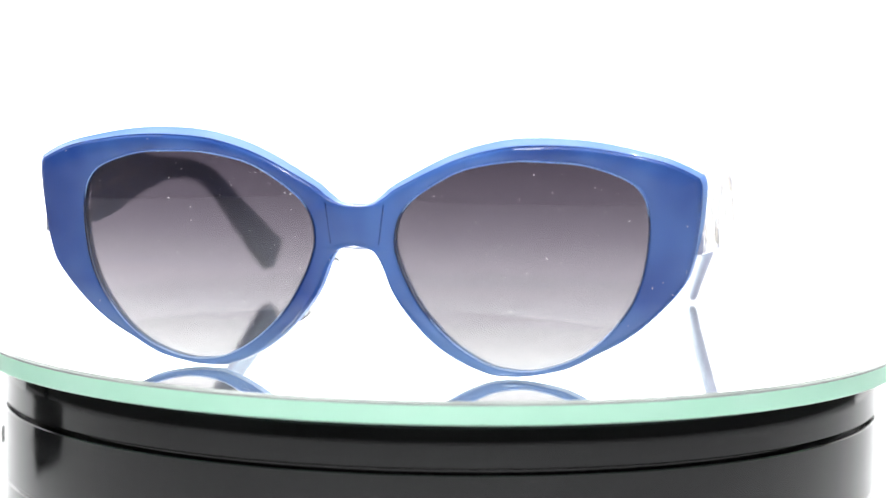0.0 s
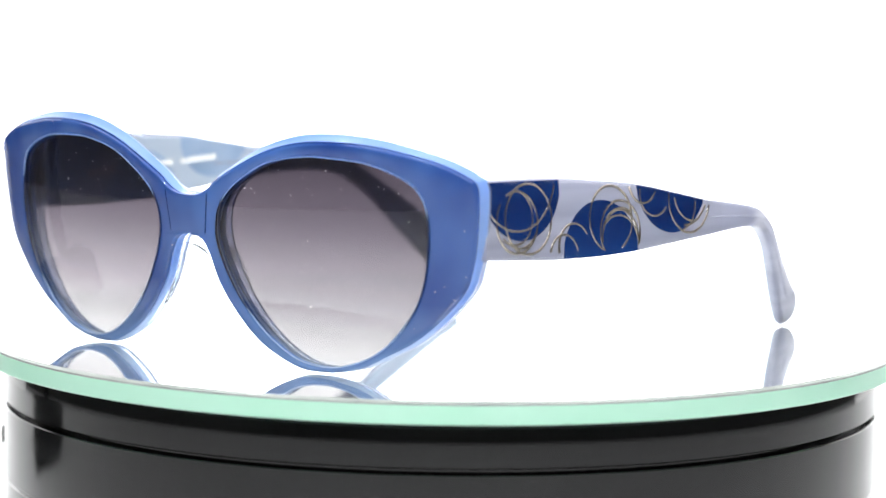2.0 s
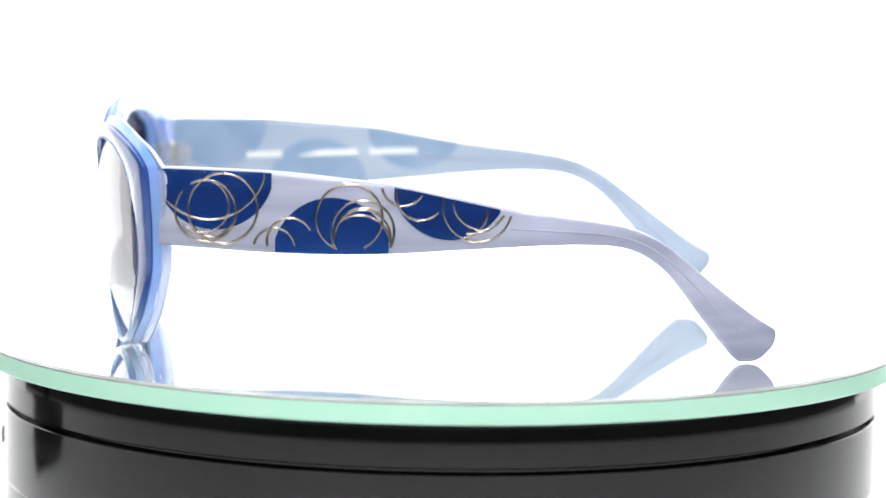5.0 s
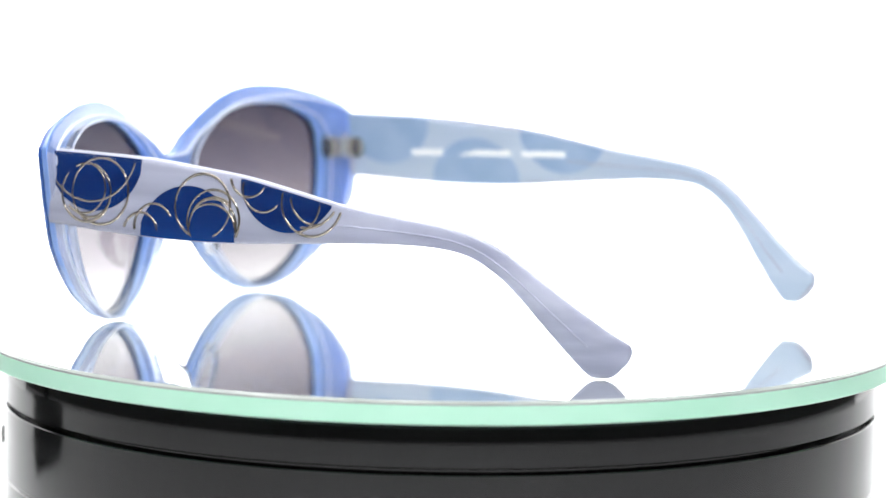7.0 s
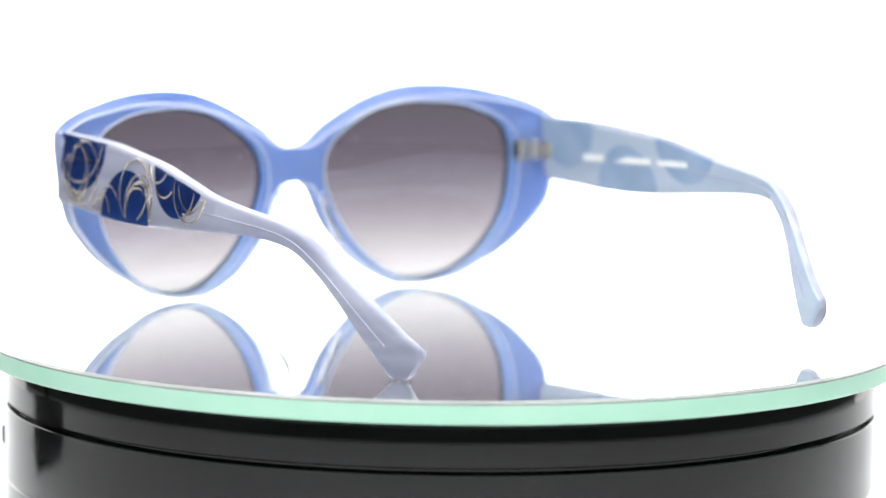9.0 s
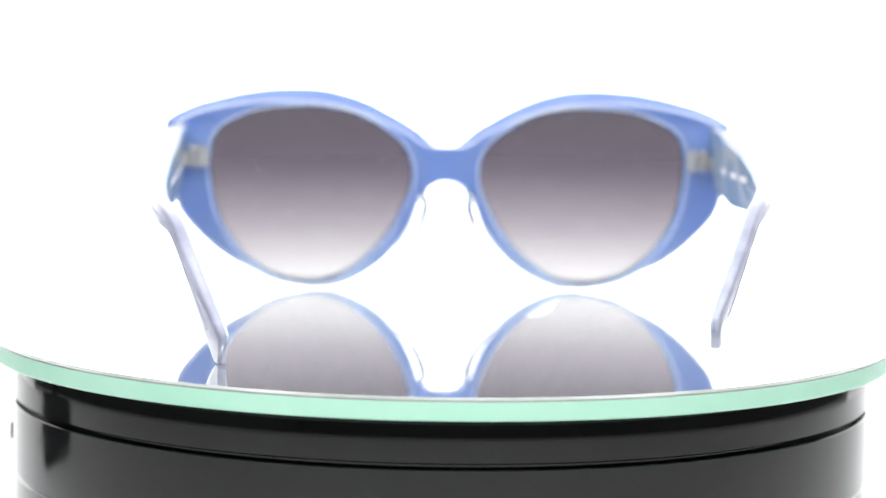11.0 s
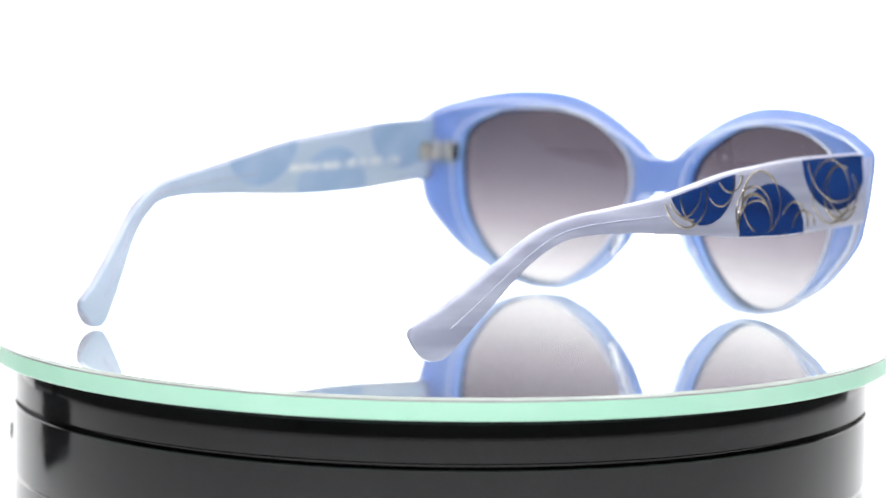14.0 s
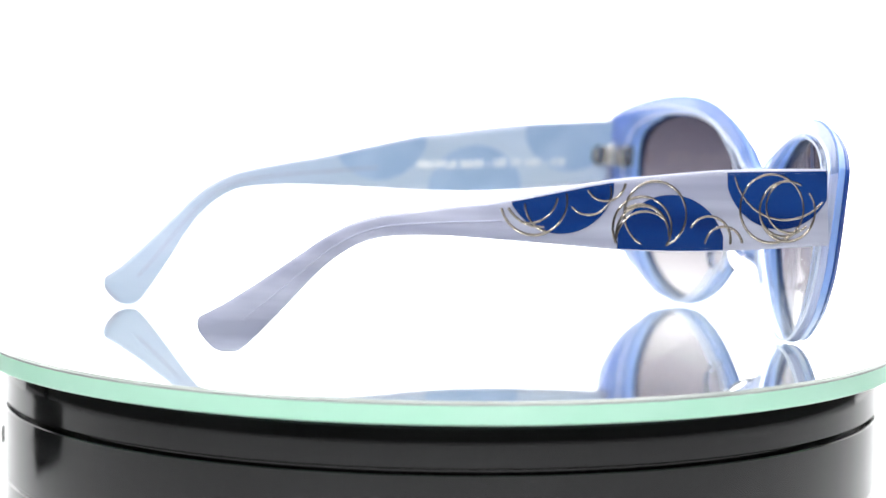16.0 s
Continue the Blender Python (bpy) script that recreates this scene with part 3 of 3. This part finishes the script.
# wire arcs: y, z, radius, first and last angle in degrees
WIRES = [(-54.8, 33.9, 6.4, 119, -219), (-51.2, 34.4, 7.3, -117, -500), (-54.1, 43.9, 11.9, -138, -14), (-55.5, 34.9, 5.6, 79, -132),
         (-53.9, 34.0, 5.5, 42, -131), (-40.3, 26.0, 4.4, 166, 10), (-37.0, 27.6, 4.9, 190, 29), (-24.6, 32.7, 7.0, -111, -424),
         (-21.7, 29.8, 6.6, -147, -389), (-21.5, 28.6, 6.2, -175, -303), (-22.4, 26.7, 6.6, 136, 7), (-21.8, 28.5, 5.9, 164, -6),
         (-13.3, 39.9, 4.6, -168, -31), (-9.6, 37.3, 5.0, 167, 319), (2.5, 35.2, 7.3, 168, 345), (3.5, 36.6, 6.2, -172, -74),
         (-1.5, 34.6, 6.0, -1, -80), (0.9, 38.2, 8.6, -34, -95)]


def wire(side, y, z, r, a0, a1):
    pts = []
    count = max(10, int(abs(a1 - a0) / 9))
    for k in range(count + 1):
        a = radians(a0 + (a1 - a0) * k / count)
        py, pz = y + r * math.cos(a), z + r * math.sin(a)
        pts.append((side * (face_x(py, pz) - 0.10) * MM, py * MM, pz * MM))
    return tube(pts, 0.32 * MM, 10)


def writing(body, size, y, z, length, slant, parent):
    """Raised lettering on the inner face of the left temple, read from the other temple."""
    curve = bpy.data.curves.new("writing", "FONT")
    curve.body, curve.size, curve.extrude, curve.offset = body, size * MM, 0.04 * MM, 0.07 * MM
    ob = new("writing_source", curve)
    me = bpy.data.meshes.new_from_object(ob.evaluated_get(bpy.context.evaluated_depsgraph_get()))
    bpy.data.objects.remove(ob)
    wide = max(v.co.x for v in me.vertices)
    for v in me.vertices:
        py = y - v.co.x / wide * length
        pz = z + v.co.y / MM + (y - py) * slant
        v.co = Vector((inner_x(py, pz) - 0.24 - v.co.z / MM, py, pz)) * MM
    me.materials.clear()
    me.materials.append(PRINT)
    out = new("writing", me)
    out.parent = parent
    return tagged(out, "small white printed model and size lettering")


def hinge(side, parent):
    """A riveted barrel hinge: a block on the front, a block on the arm, knuckles and a screw between."""
    def block(x0, x1, y0, y1, z0, z1, bevel):
        xs = sorted((side * x0, side * x1))
        return box(xs[0] * MM, xs[1] * MM, y0 * MM, y1 * MM, z0 * MM, z1 * MM, bevel=bevel * MM)

    h = part("hinge", block(60.9, 64.3, -68.5, -63.8, 31.3, 37.0, 0.8), STEEL, parent, "polished steel hinge")
    part("arm_block", block(65.9, 68.4, -63.6, -58.6, 31.7, 36.6, 0.9), STEEL, h)
    for k in range(5):
        bm = bmesh.new()
        bmesh.ops.create_cone(bm, segments=16, cap_ends=True, radius1=1.35 * MM, radius2=1.35 * MM, depth=0.85 * MM)
        bmesh.ops.bevel(bm, geom=[e for e in bm.edges if len(e.link_faces) == 2 and e.calc_face_angle() > 1], offset=0.15 * MM, segments=1, affect="EDGES")
        bmesh.ops.translate(bm, verts=bm.verts[:], vec=Vector((side * 65.1, -63.4, 32.1 + k * 1.05)) * MM)
        part("knuckle", bm, STEEL, h)
    bm = bmesh.new()
    bmesh.ops.create_cone(bm, segments=16, cap_ends=True, radius1=0.9 * MM, radius2=0.7 * MM, depth=0.5 * MM)
    bmesh.ops.translate(bm, verts=bm.verts[:], vec=Vector((side * 65.1, -63.4, 37.0)) * MM)
    part("screw", bm, STEEL, h)


def temple(side):
    name = "temple"
    arm = part(name, temple_mesh(side), LILAC, glasses, "pale lilac acetate temple arm with blue round inlays and silver wire scrolls")
    part("inner_layer", inner_sheet(side), INNER, arm, "pale blue inner layer")
    for y, z, r in INLAYS:
        part("inlay", plate(side, y, z, r, False, 0.12), INLAY, arm, "royal blue round inlay")
        bm = plate(side, y, z, r, True, 0.10)
        middle = Vector((side * inner_x(y, z), y, z)) * MM
        bmesh.ops.translate(bm, verts=bm.verts[:], vec=-middle)
        part("inlay_back", bm, GHOST, arm, "pale blue reverse of the inlay").location = middle
    for row in WIRES:
        part("wire", wire(side, *row), WIRE, arm, "silver wire scroll")
    part("clear_layer", coat_sheet(side), COAT, arm, "polished clear layer over the inlays")
    # the steel core, seen through the acetate as a thin line on both faces
    for inside in (False, True):
        pts = []
        for y, z, hw, xo, th, slope in STATIONS[(5 if inside else 6):14]:
            x = xo - th - 0.06 if inside else xo + 0.02
            pts.append((x, y, z))
        pts = [(side * x * MM, y * MM, z * MM) for x, y, z in spline(pts, 5, closed=False)]
        part("core_wire", tube(pts, 0.2 * MM, 6), CORE, arm, "grey steel core seen under the acetate")
    if side == 1:
        writing("PEOPLE 3035 - 53 18 137 - CE", 2.5, -13.0, 31.2, 38.6, 0.012, arm)
        bm = bmesh.new()
        for a, b in ((0, 0.22), (1.1, 1.32)):
            box((inner_x(-36, 32.5) - 0.34) * MM, (inner_x(-36, 32.5)) * MM, -36.0 * MM, -34.7 * MM, (32.3 + a) * MM, (32.3 + b) * MM, bm)
        for a in (-36.0, -34.9):
            box((inner_x(-36, 32.5) - 0.34) * MM, (inner_x(-36, 32.5)) * MM, a * MM, (a + 0.2) * MM, 32.5 * MM, 33.5 * MM, bm)
        part("printed_square", bm, PRINT, arm, "small white printed square")
    else:
        for y, wide in ((-46, 9), (-33, 15), (-15, 12)):
            x = -inner_x(y + wide / 2, 33) + 0.15
            part("printed_bar", box((x - 0.02) * MM, (x + 0.1) * MM, y * MM, (y + wide) * MM, 32.4 * MM, 33.9 * MM), PRINT, arm, "white printed line")
    hinge(side, glasses)
    return arm


left_temple = temple(1)
right_temple = temple(-1)
# the arms are spread unevenly about their hinges, the right one stands a little higher
for arm, side, along, rise, turn in ((left_temple, 1, 0.0, 0.0, -0.9), (right_temple, -1, 0.0012, 1.95, -1.0)):
    pivot = Matrix.Translation(Vector((side * 69.0, -63.0, 34.5)) * MM)
    arm.matrix_local = pivot @ pose(0, along, 0, rise, 0, turn) @ pivot.inverted()

# ---- the turning ----
START, RATE, ASIDE, LIFT = -10.19, -15.156, -0.0046, 0.0001


def motions():
    times = [k * 0.5 for k in range(33)]
    walk(disc, [(t, pose(0, 0, 0, 0, 0, START + RATE * t)) for t in times])
    walk(glasses, [(t, pose(0, 0, 0, 0, 0, START + RATE * t) @ pose(ASIDE, 0, LIFT)) for t in times])


motions()
